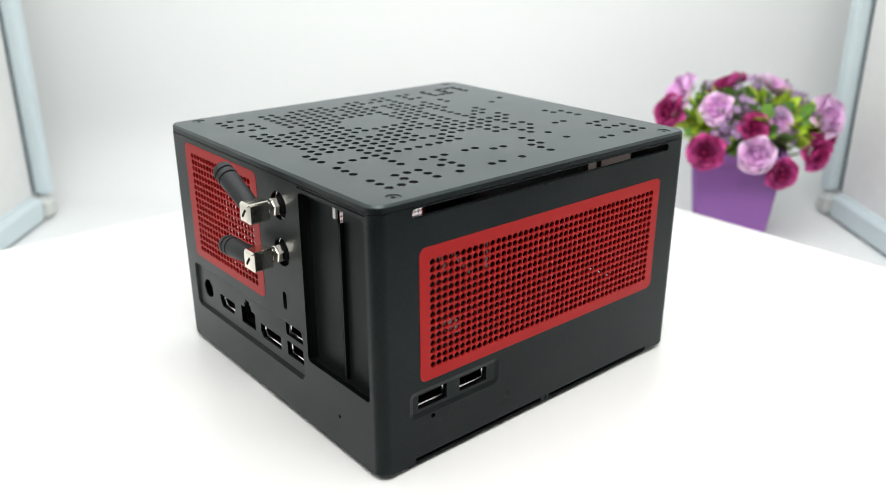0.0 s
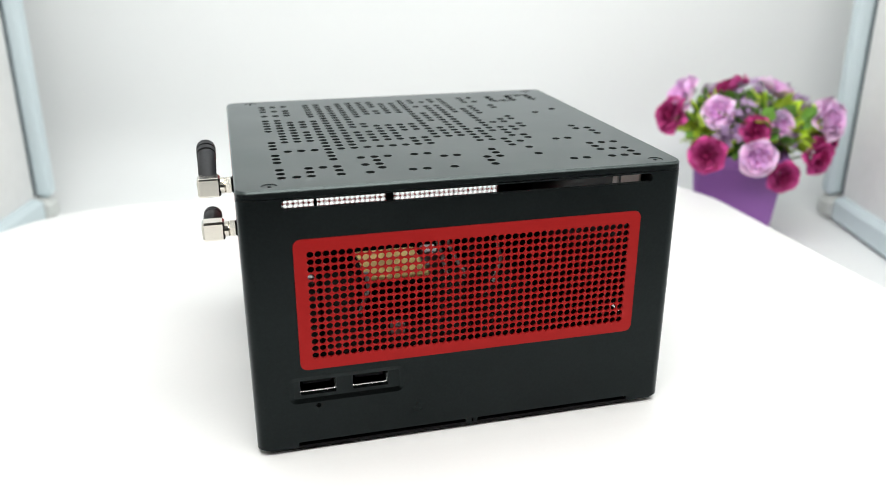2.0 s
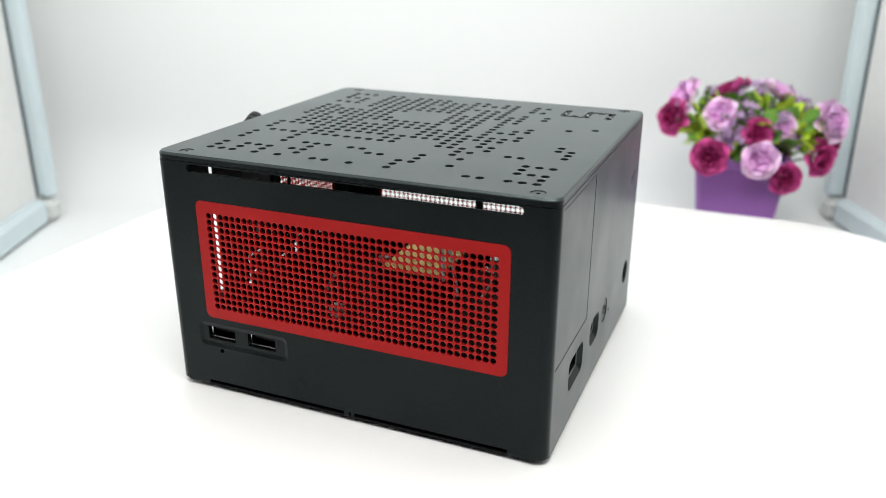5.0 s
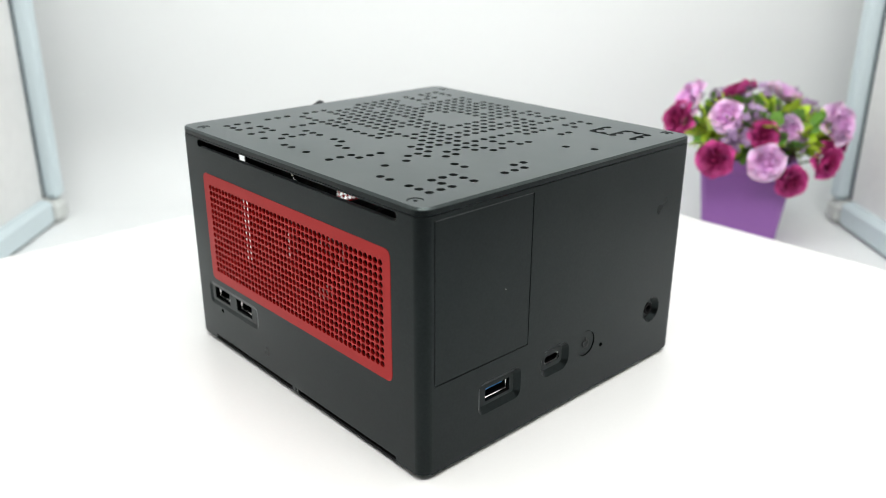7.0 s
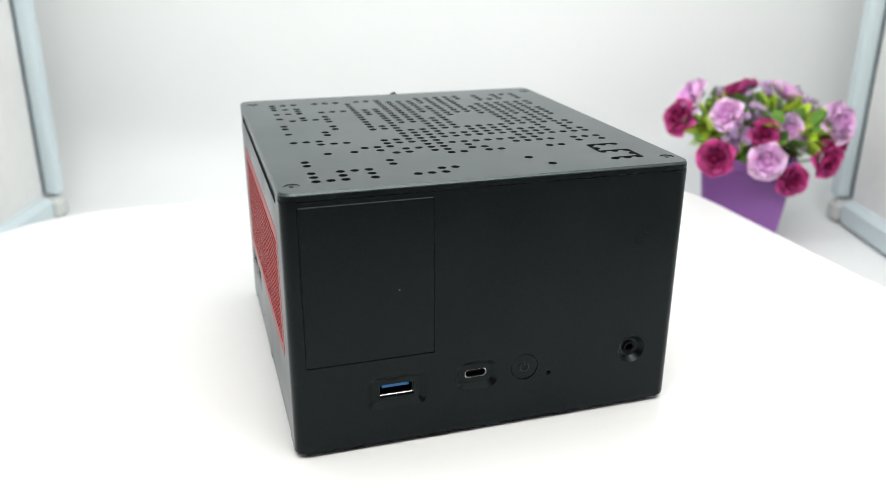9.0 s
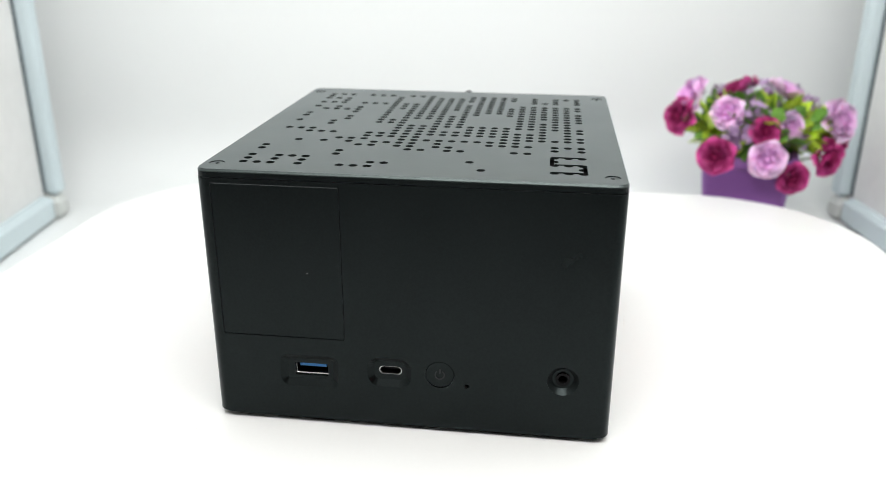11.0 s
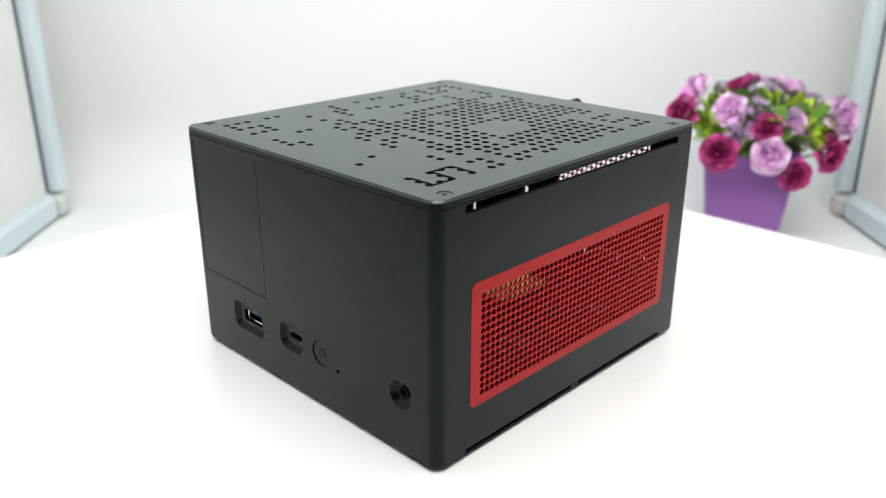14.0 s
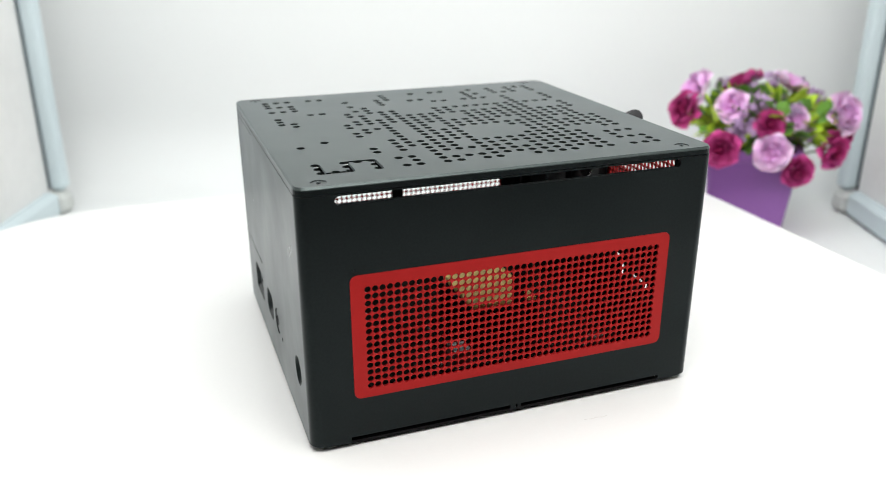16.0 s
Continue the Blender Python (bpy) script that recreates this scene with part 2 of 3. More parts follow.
def light_box():
    bm = bmesh.new()
    prof = [(FRONT_Y - 0.5, FLOOR_Z)]
    r = 0.075
    for i in range(9):
        a = math.pi / 2 * i / 8
        prof.append((BACK_Y - r + r * math.sin(a), FLOOR_Z + r - r * math.cos(a)))
    prof.append((BACK_Y, ROOF_Z))
    back = [(y + 0.006, z - 0.006) for y, z in prof]
    loft([[(x, y, z) for y, z in prof + back[::-1]] for x in (LEFT_X - 0.09, RIGHT_X + 0.09)], bm, Matrix(), (True, True))
    bmesh.ops.recalc_face_normals(bm, faces=bm.faces)
    tagged(part("backdrop", bm, M_TENT, smooth=True), "white vinyl backdrop sheet curving into the floor", "backdrop", kind="structure")
    bm = box(RIGHT_X - LEFT_X + 0.18, BACK_Y - FRONT_Y, 0.01, None, pose((LEFT_X + RIGHT_X) / 2, (BACK_Y + FRONT_Y) / 2, ROOF_Z))
    tagged(part("ceiling", bm, M_TENT), "white roof of the light box", "ceiling", kind="structure")
    for name, x, s in (("wall_left", LEFT_X, -1), ("wall_right", RIGHT_X, 1)):
        wall = thing(name, "milky side panel of the light box in a pale blue frame", "wall", kind="structure")
        ln, mid = POST_Y - FRONT_Y, (POST_Y + FRONT_Y) / 2
        high = ROOF_Z - FLOOR_Z
        part("panel", box(0.003, ln - 0.02, high - 0.03, None, pose(x + s * 0.004, mid, FLOOR_Z + 0.012)), M_PANEL, wall)
        for y in (POST_Y - 0.009, FRONT_Y + 0.009):
            part("post", box(0.015, 0.016, high - 0.044, None, pose(x - s * 0.0035, y, FLOOR_Z + 0.023), 0.004), M_FRAME, wall)
            inward = -1 if y > 0 else 1
            # dark colour paints the shade where the panel meets the post
            part("gasket", box(0.006, 0.003, high - 0.050, None, pose(x + s * 0.004, y + inward * 0.0100, FLOOR_Z + 0.025), 0.001), M_SHADE_STRIP, wall, "dark strip painting the shade between post and panel")
            for z in (FLOOR_Z + 0.0008, ROOF_Z - 0.0218):
                part("corner_joint", box(0.0225, 0.022, 0.021, None, pose(x, y - 0.001 if y > 0 else y + 0.001, z), 0.005), M_JOINT, wall, "off-white plastic corner joint")
        for z in (FLOOR_Z + 0.001, ROOF_Z - 0.026):
            part("rail", box(0.021, ln - 0.044, 0.024, None, pose(x + s * 0.003, mid, z), 0.004), M_FRAME, wall)
        # the gap behind the frame is closed by a strip of the same milky sheet
        part("edge_strip", box(0.002, BACK_Y - POST_Y + 0.01, high - 0.004, None, pose(x + s * 0.060, (BACK_Y + POST_Y) / 2, FLOOR_Z + 0.002)), M_TENT, wall)
        part("outer_strip", box(0.050, 0.002, high - 0.004, None, pose(x + s * 0.036, POST_Y - 0.012, FLOOR_Z + 0.002)), M_TENT, wall)
    # plain grey room round the light box
    wide, y0, y1, z0, z1 = 1.6, -2.0, 1.2, FLOOR_Z - 0.05, 1.6
    deep, mid, high = y1 - y0, (y0 + y1) / 2, z1 - z0
    for name, label, kind, m, sx, sy, sz in (
            ("room_floor", "grey table surface under the light box", "floor", pose(0, mid, z0), 2 * wide, deep, 0.03),
            ("room_ceiling", "plain grey ceiling over the light box", "ceiling", pose(0, mid, z1 - 0.02), 2 * wide, deep, 0.02),
            ("wall_north", "plain grey wall behind the light box", "wall", pose(0, y1, z0), 2 * wide + 0.04, 0.02, high),
            ("wall_south", "plain grey wall before the light box", "wall", pose(0, y0, z0), 2 * wide + 0.04, 0.02, high),
            ("wall_east", "plain grey wall beside the light box", "wall", pose(wide + 0.01, mid, z0), 0.02, deep - 0.02, high),
            ("wall_west", "plain grey wall beside the light box", "wall", pose(-wide - 0.01, mid, z0), 0.02, deep - 0.02, high)):
        tagged(part(name, box(sx, sy, sz, None, m), M_ROOM), label, kind, kind="structure")


light_box()


# ---- the turntable ----
def turntable():
    ob = thing("turntable", "white rounded-square rotating display plate, slowly turning", "turntable")
    r = [rounded(2 * a, 2 * a, 0.12 - (0.284 - a), n=12) for a in (0.282, 0.284, 0.284, 0.282)]
    bm = loft([[(x, y, z) for x, y in p] for p, z in zip(r, (-0.018, -0.016, -0.002, 0.0))], None, Matrix(), (True, True))
    part("plate", bm, M_TABLE, ob, smooth=True)
    part("drum", lathe([(0.13, FLOOR_Z + 0.0005), (0.13, -0.0185)], 40), M_TABLE, ob, "round white motor drum under the plate", True)
    # faint scuffs on the white surface
    for x, y, a, ln in ((-0.0356, 0.0998, 177, 0.011), (0.1030, -0.0890, 20, 0.008), (0.0985, -0.0925, 60, 0.004), (0.0850, -0.1509, 10, 0.003)):
        pts = [(ln * (i / 6 - 0.5), 0.00035 * math.sin(2.1 * i + a)) for i in range(7)]
        outline = [(px, py - 0.00022) for px, py in pts] + [(px, py + 0.00022) for px, py in pts[::-1]]
        part("scuff_mark", slab(outline, [], 0.00005, None, pose(x, y, 0.00008, 0, 0, a)), M_SCUFF, ob, "faint grey scuff")
    return ob


TURNTABLE = turntable()
# ---- the small computer ----
W, D, H, OX, OY = 0.1808, 0.1705, 0.1136, -0.0033, -0.0008
R_CORNER, WALL = 0.0048, 0.0022
PLATE = 0.0032


def face(n):
    """From a face's own (across, up, out) to the computer's space."""
    u, o = {"a": ((1, 0, 0), (OX, OY - D / 2, 0)), "b": ((0, 1, 0), (OX + W / 2, OY, 0)), "c": ((-1, 0, 0), (OX, OY + D / 2, 0)), "d": ((0, -1, 0), (OX - W / 2, OY, 0))}[n]
    u, v = Vector(u), Vector((0, 0, 1))
    m = Matrix((u, v, u.cross(v))).transposed().to_4x4()
    m.translation = o
    return m


FITTED = {"a": (0.0, 0.0008), "b": (0.0006, 0.0003), "c": (0.0, 0.0008), "d": (0.0004, 0.0010)}


def fittings(n):
    """The space in which a face's panels and ports are placed."""
    return face(n) @ pose(*FITTED[n], 0)


PC = thing("mini_computer", "black anodised cube computer with red perforated panels on a turntable", "computer")


def perforated(across, up, r, holes_u, holes_v, cols, rows, hole_r, m):
    (u0, u1), (v0, v1) = across, up
    hl = []
    for i in range(cols):
        for j in range(rows):
            hl.append(circle(hole_r, holes_u[0] + (holes_u[1] - holes_u[0]) * i / (cols - 1), holes_v[0] + (holes_v[1] - holes_v[0]) * j / (rows - 1), 10))
    return slab(rounded(u1 - u0, v1 - v0, r, (u0 + u1) / 2, (v0 + v1) / 2), hl, 0.0010, None, m)


PANELS = {"a": ((-0.0711, 0.0727), (0.0373, 0.0929), (-0.0648, 0.0667), (0.0434, 0.0864), 44, 15),
          "c": ((-0.0717, 0.0721), (0.0218, 0.0761), (-0.0647, 0.0657), (0.0270, 0.0696), 44, 15),
          "d": ((-0.0692, 0.0004), (0.0493, 0.1066), (-0.0618, -0.0066), (0.0545, 0.1012), 19, 16)}


def rect(u0, u1, v0, v1, r):
    return rounded(u1 - u0, v1 - v0, r, (u0 + u1) / 2, (v0 + v1) / 2)


WALL_TOP = H - PLATE - 0.0004


def wall_outline(half, notch):
    e = half - R_CORNER
    pts = [(e, 0.0024), (e, WALL_TOP), (-e, WALL_TOP), (-e, 0.0024)]
    if notch:
        k, g = 0.0738, 0.0048
        pts += [(-k, 0.0024), (-k, g), (-0.002, g), (-0.002, 0.0024), (0.0005, 0.0024), (0.0005, g), (0.0015, g), (0.0015, 0.0024), (0.0030, 0.0024), (0.0030, g), (k, g), (k, 0.0024)]
    return pts


RECESS = {"a": [(-0.0765, -0.0290, 0.0222, 0.0342, 0.003)],
          "b": [(-0.0558, -0.0306, 0.0178, 0.0326, 0.0035), (-0.0178, 0.0010, 0.0203, 0.0340, 0.005)],
          "d": [(-0.0738, 0.0302, 0.0206, 0.0442, 0.003)]}
HOLES = {
    "a": [rect(-0.0740, 0.0768, 0.1050, 0.1086, 0.0017), circle(0.0011, -0.0648, 0.0205, 12)],
    "b": [circle(0.0066, 0.0643, 0.0286, 20), circle(0.0011, 0.0245, 0.0231, 12), circle(0.0062, 0.0131, 0.0277, 28), rect(-0.0798, -0.0270, 0.0409, 0.1078, 0.0006)],
    "c": [rect(-0.0758, 0.0740, 0.1050, 0.1086, 0.0017)],
    "d": [circle(0.0062, 0.0180, 0.0966, 20), circle(0.0062, 0.0180, 0.0764, 20), rect(0.0340, 0.0782, 0.0325, 0.1062, 0.002), rect(0.0160, 0.0190, 0.0502, 0.0584, 0.0012), circle(0.0009, 0.0562, 0.0162, 10), rect(0.0335, 0.0792, 0.1077, 0.1085, 0.0002)],
}
SOCKETS = {"a": [("usb_port", -0.0645, 0.0289, 0.0146, 0.0064), ("usb_port", -0.0431, 0.0289, 0.0146, 0.0064)],
           "b": [("usb_port", -0.0428, 0.0250, 0.0146, 0.0060), ("usb_c_port", -0.0083, 0.0271, 0.0098, 0.0040)],
           "d": [("hdmi_port", -0.0424, 0.0305, 0.0152, 0.0064), ("network_port", -0.0215, 0.0334, 0.0135, 0.0130), ("display_port", -0.0005, 0.0297, 0.0180, 0.0066), ("usb_port", 0.0216, 0.0402, 0.0146, 0.0068), ("usb_port", 0.0216, 0.0304, 0.0146, 0.0068), ("power_socket", -0.0628, 0.0322, 0.0096, 0.0096)]}


def shell():
    for n in "abcd":
        holes = list(HOLES[n])
        if n in PANELS:
            (u0, u1), (v0, v1) = PANELS[n][:2]
            holes.append(rect(u0 - 0.0001, u1 + 0.0001, v0 - 0.0001, v1 + 0.0001, 0.0032))
        for u0, u1, v0, v1, r in RECESS.get(n, ()):
            holes.append(rect(u0, u1, v0, v1, r))
        du, dv = FITTED[n]
        holes = [[(x + du, y + dv) for x, y in h] for h in holes]
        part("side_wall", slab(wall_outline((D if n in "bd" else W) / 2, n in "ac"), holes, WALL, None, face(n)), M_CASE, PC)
    for sx, sy, a0 in ((1, 1, 0), (-1, 1, 90), (-1, -1, 180), (1, -1, 270)):
        ring = []
        for i in range(13):
            a = radians(a0 + 90 * i / 12)
            ring.append((math.cos(a), math.sin(a)))
        cx, cy = OX + sx * (W / 2 - R_CORNER), OY + sy * (D / 2 - R_CORNER)
        pts = [(cx + R_CORNER * c, cy + R_CORNER * s) for c, s in ring] + [(cx + (R_CORNER - WALL) * c, cy + (R_CORNER - WALL) * s) for c, s in ring[::-1]]
        low = [(cx + (R_CORNER - 0.0008) * c, cy + (R_CORNER - 0.0008) * s) for c, s in ring] + pts[13:]
        bm = loft([[(x, y, z) for x, y in p] for p, z in ((low, 0.0023), (pts, 0.0030), (pts, WALL_TOP))], None, Matrix(), (True, True))
        part("corner_edge", bm, M_CASE, PC, smooth=True)


shell()
part("base_plate", prism(rounded(W - 0.014, D - 0.014, R_CORNER - 0.0006), 0.0002, 0.0044, None, pose(OX, OY, 0)), M_CASE, PC)
part("base_lip", box(0.1474, D - 0.0010, 0.0011, None, pose(OX, OY, 0.0017)), M_HOLLOW, PC)
part("base_tray", box(W - 0.006, D - 0.006, 0.0015, None, pose(OX, OY, 0.0050)), M_HOLLOW, PC)
for n, row in PANELS.items():
    across, up, hu, hv, cols, rows = row
    part("perforated_panel", perforated(across, up, 0.003, hu, hv, cols, rows, 0.0014, fittings(n) @ pose(0, 0, 0.0001)), M_RED, PC, "red anodised perforated panel")
    (u0, u1), (v0, v1) = across, up
    ledge_hole = rect(hu[0] - 0.0016, hu[1] + 0.0016, hv[0] - 0.0016, hv[1] + 0.0016, 0.001)
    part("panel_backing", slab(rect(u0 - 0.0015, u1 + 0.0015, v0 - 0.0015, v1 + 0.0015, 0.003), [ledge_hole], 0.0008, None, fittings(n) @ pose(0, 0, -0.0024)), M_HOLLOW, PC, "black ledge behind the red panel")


# ---- top plate ----
PITCH = 0.00574
PATTERN = (0.0022, -0.0064)
SCREW_X = 0.0013
# vent pattern, one character for each grid place, back row first
TOP_HOLES = """
.###.##.####..##.##.##.#.###.
.#...##############.#..#.#.#.
.###.##########...#.##.###.#.
...#.######.#######..........
.###.##########.###.#.#......
.....##########.#####.#......
.##...####....#######........
.########.....####.##......#.
.########.....####.#.....#...
.#########....####.#..#......
.###.##########.##.#.##......
..######..#####.##.###.......
..################.#..#......
..##########..#########......
.###########..########....#..
.#...##############.#.....##.
.#...###....##...##.##.....#.
..############...###.#.....#.
.#...#.............##..##....
.#...#.............#.........
.#...#.###.##....#..#....###.
........#....##..#.......#...
.#.###.##.......##..#....###.
.#.#.#..#.......#..........#.
.###.#.#..##.#..#.....##.###.
""".split()


def emblem():
    """Thin slots that join the corner holes into an angular mark."""
    w = 0.0009
    x = [PATTERN[0] + c * PITCH for c in (13, 11, 9)]
    y0, y1 = PATTERN[1] + 11 * PITCH, PATTERN[1] + 13 * PITCH
    out = [rect(c - w + k * 0.0011, c + w + k * 0.0011, y0, y1, 0.0002) for c, k in zip(x, (-1, -1, -1))]
    out.append(rect(x[1], x[0], y1 - w + 0.0009, y1 + w + 0.0009, 0.0002))
    out.append(rect(x[2], x[1], y0 - w - 0.0009, y0 + w - 0.0009, 0.0002))
    return out


EMBLEM = emblem()


def top_plate():
    holes = []
    for j, line in enumerate(TOP_HOLES):
        for i, ch in enumerate(line):
            if ch == "#":
                holes.append(circle(0.0019, PATTERN[0] + (i - 14) * PITCH, PATTERN[1] + (13 - j) * PITCH, 12))
    holes += EMBLEM
    for sx in (-1, 1):
        for sy in (-1, 1):
            holes.append(circle(0.0031, sx * 0.0790 + SCREW_X, sy * 0.0793, 20))
    bm = slab(rounded(W - 0.0012, D - 0.0012, R_CORNER, n=6), holes, 0.0010, None, pose(OX, OY, H))
    full = rounded(W, D, R_CORNER + 0.0004, n=6)
    c = [(rounded(W - 0.0012, D - 0.0012, R_CORNER, n=6), H - 0.00002), (full, H - 0.0008), (full, H - 0.0012)]
    loft([[(x + OX, y + OY, z) for x, y in p] for p, z in c[::-1]], bm)
    skirt = loft([[(x + OX, y + OY, z) for x, y in full] for z in (H - PLATE, H - 0.0012)])
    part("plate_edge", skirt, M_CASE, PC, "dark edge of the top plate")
    # an added black sheet hides the inside, standing for shade below the mark
    part("filter_pad", slab(rect(0.036, 0.084, 0.050, 0.0745, 0.002), [], 0.0005, None, pose(OX, OY, H - 0.0028)), M_HOLLOW, PC, "added black sheet in place of shade")
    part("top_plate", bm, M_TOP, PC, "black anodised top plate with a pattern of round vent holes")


top_plate()
for sx in (-1, 1):
    for sy in (-1, 1):
        m = pose(OX + sx * 0.0790 + SCREW_X, OY + sy * 0.0793, H - 0.0012)
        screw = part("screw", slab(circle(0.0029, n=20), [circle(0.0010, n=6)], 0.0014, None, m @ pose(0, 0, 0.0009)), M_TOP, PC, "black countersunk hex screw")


# ---- ports ----
def stepped(u, v, w, h):
    """A network socket's opening, with the narrower step for the latch on top."""
    a, b, t, e = w / 2, h / 2, h / 2 - 0.0042, h / 2 - 0.0018
    return [(u + x, v + y) for x, y in ((-a, -b), (a, -b), (a, t), (0.0032, t), (0.0032, e), (0.0018, e), (0.0018, b), (-0.0018, b), (-0.0018, e), (-0.0032, e), (-0.0032, t), (-a, t))]


def opening(kind, w, h, u=0.0, v=0.0):
    """A socket's outline, counter-clockwise: cut corners for the video sockets, rounded for the rest."""
    a, b = w / 2, h / 2
    if kind == "hdmi_port":
        pts = ((a, b), (-a, b), (-a, -b * 0.1), (-a + 0.0020, -b), (a - 0.0020, -b), (a, -b * 0.1))
    elif kind == "display_port":
        pts = ((a, b), (-a, b), (-a, -b * 0.2), (-a + 0.0018, -b), (a, -b))
    else:
        return rounded(w, h, 0.0017 if kind == "usb_c_port" else 0.0004, u, v)
    return [(u + x, v + y) for x, y in pts]


def recess(n, row):
    u0, u1, v0, v1, r = row
    m = fittings(n)
    c, d = {"a": (0.0020, 0.0006), "b": (0.0026, 0.0020), "d": (0.0016, 0.0014)}[n]
    outer, inner = rect(u0, u1, v0, v1, r), rect(u0 + c, u1 - c, v0 + c, v1 - c, max(r - c, 0.0006))
    bm = loft([[(x, y, 0.0) for x, y in outer], [(x, y, -d) for x, y in inner]], None, m)
    bmesh.ops.reverse_faces(bm, faces=bm.faces)
    holes = []
    for kind, u, v, w, h in SOCKETS[n]:
        if u0 < u < u1 and v0 - 0.001 < v < v1:
            holes.append(circle(w / 2, u, v, 18) if kind == "power_socket" else stepped(u, v, w, h) if kind == "network_port" else opening(kind, w, h, u, v))
    slab(inner, holes, 0.0013, bm, m @ pose(0, 0, -d))
    part("port_recess", bm, M_CASE, PC)


for n, rows in RECESS.items():
    for row in rows:
        recess(n, row)


def socket(n, kind, u, v, w, h):
    m = fittings(n) @ pose(u, v, {"a": -0.0036, "b": -0.0044, "d": -0.0040}[n] if kind != "usb_c_port" else -0.0029)
    deep = 0.009
    if kind == "power_socket":
        ob = part(kind, slab(circle(w / 2 + 0.0006, n=18), [circle(w / 2 - 0.0004, n=18)], deep, None, m @ pose(0, 0, -0.0006)), M_HOLLOW, PC)
        part("pin", lathe([(0.0009, -deep), (0.0009, -0.003), (0.0005, -0.0022)], 10, None, m), M_STEEL, ob, "steel centre pin")
        return
    rim, steel = 0.00032, kind != "network_port"
    inner = opening(kind, w - 2 * rim, h - 2 * rim)
    ob = part(kind, slab(opening(kind, w, h), [inner], deep, None, m), M_SHELL if steel else M_HOLLOW, PC, "steel connector shell" if steel else "")
    if steel:
        if kind == "usb_c_port":
            part("rim", slab(opening(kind, w, h), [inner], 0.0006, None, m @ pose(0, 0, 0.0005)), M_STEEL, ob, "bare steel rim")
        else:
            lip = [[(x, y, z) for x, y in opening(kind, w - k, h - k)] for k, z in ((0.0, 0.0002), (0.0, 0.0005), (0.0006, 0.0001), (0.0005, 0.0001))]
            bm = loft(lip, None, m)
            part("rim", bm, M_RIM, ob, "flared bare steel rim")
    part("back", slab(rounded(w - 2 * rim, h - 2 * rim, 0.0001), [], 0.0005, None, m @ pose(0, 0, -deep + 0.0008)), M_HOLLOW, ob)
    if kind == "usb_port":
        blue = n == "b"
        t = part("tongue", box(w - 0.0028, 0.0016, deep - 0.0013, None, m @ pose(0, 0.0008, -deep + 0.001), 0.0002), M_BLUE if blue else M_HOLLOW, ob, "blue plastic tongue" if blue else "black plastic tongue")
        for i in range(4):
            part("contact", box(0.0011, 0.0002, deep - 0.004, None, m @ pose(-0.0036 + i * 0.0024, -0.0001, -deep + 0.0015)), M_STEEL, t)
    elif kind == "usb_c_port":
        part("tongue", box(w - 0.0030, 0.0008, deep - 0.0025, None, m @ pose(0, 0, -deep + 0.001), 0.0001), M_HOLLOW, ob)
    elif kind == "network_port":
        for i in range(8):
            part("contact", box(0.0005, 0.0004, 0.005, None, m @ pose(-0.0036 + i * 0.00103, 0.0035, -deep + 0.001)), M_GOLD, ob)
    else:
        part("tongue", box(w - 0.004, 0.0012, deep - 0.003, None, m @ pose(0, 0.0005, -deep + 0.001), 0.0001), M_HOLLOW, ob)


for n, rows in SOCKETS.items():
    for row in rows:
        socket(n, *row)


def front_details():
    m = fittings("b")
    # cover panel with its fine seam
    part("cover_panel", slab(rect(-0.0794, -0.0274, 0.0413, 0.1075, 0.0005), [], 0.0016, None, m @ pose(0, 0, -0.0001)), M_CASE, PC)
    # black ring added in the gap, its colour stands for the seam's shade
    part("seam", slab(rect(-0.07968, -0.02712, 0.04102, 0.10778, 0.0005), [rect(-0.07942, -0.02738, 0.04128, 0.10748, 0.0005)], 0.0010, None, m @ pose(0, 0, -0.0004)), M_HOLLOW, PC, "black ring painting the fine seam's shade")
    ridge = [(0.10746, 0.0001), (0.10780, -0.0003), (0.10780, -0.0012), (0.10746, -0.0012)]
    part("bevelled_edge", loft([[(u, v, w) for v, w in ridge] for u in (-0.0792, -0.0276)], None, m, (True, True)), M_EDGE, PC, "bare metal bevel along the cover's top")
    p = m @ pose(0.0131, 0.0277, -0.0001)
    b = part("power_button", lathe([(0.0061, -0.003), (0.0061, -0.0006), (0.0058, -0.0003), (0.0055, -0.0003)], 32, None, p), M_CASE, PC, smooth=True)
    arc = [(math.cos(a), math.sin(a)) for a in [radians(125 + 290 * i / 20) for i in range(21)]]
    bm = slab([(0.0022 * x, 0.0022 * y) for x, y in arc] + [(0.0017 * x, 0.0017 * y) for x, y in arc[::-1]], [], 0.0002, None, p @ pose(0, 0, 0.00012))
    slab(rect(-0.0003, 0.0003, 0.0005, 0.0028, 0.0002), [], 0.0002, bm, p @ pose(0, 0, 0.00012))
    part("power_mark", bm, M_RUBBER, b, "engraved power mark")
    for u, v, r in ((-0.0417, 0.0707, 0.00017),):
        part("dust_speck", slab(circle(r, n=7), [], 0.00006, None, m @ pose(u, v, 0.00005)), M_SCUFF, PC, "tiny pale dust speck")
    p = m @ pose(0.0643, 0.0286, 0)
    cone = loft([[(r * math.cos(2 * math.pi * i / 24), r * math.sin(2 * math.pi * i / 24), z) for i in range(24)] for r, z in ((0.0066, 0), (0.0044, -0.0024), (0.0030, -0.0024))], None, p)
    bmesh.ops.reverse_faces(cone, faces=cone.faces)
    j = part("audio_jack", cone, M_CASE, PC, smooth=True)
    part("sleeve", slab(circle(0.0030, n=20), [circle(0.0019, n=20)], 0.008, None, p @ pose(0, 0, -0.0016)), M_HOLLOW, j)
    part("plug_hole_end", lathe([(0.0020, -0.009), (0.0020, -0.0085)], 14, None, p), M_HOLLOW, j)


front_details()


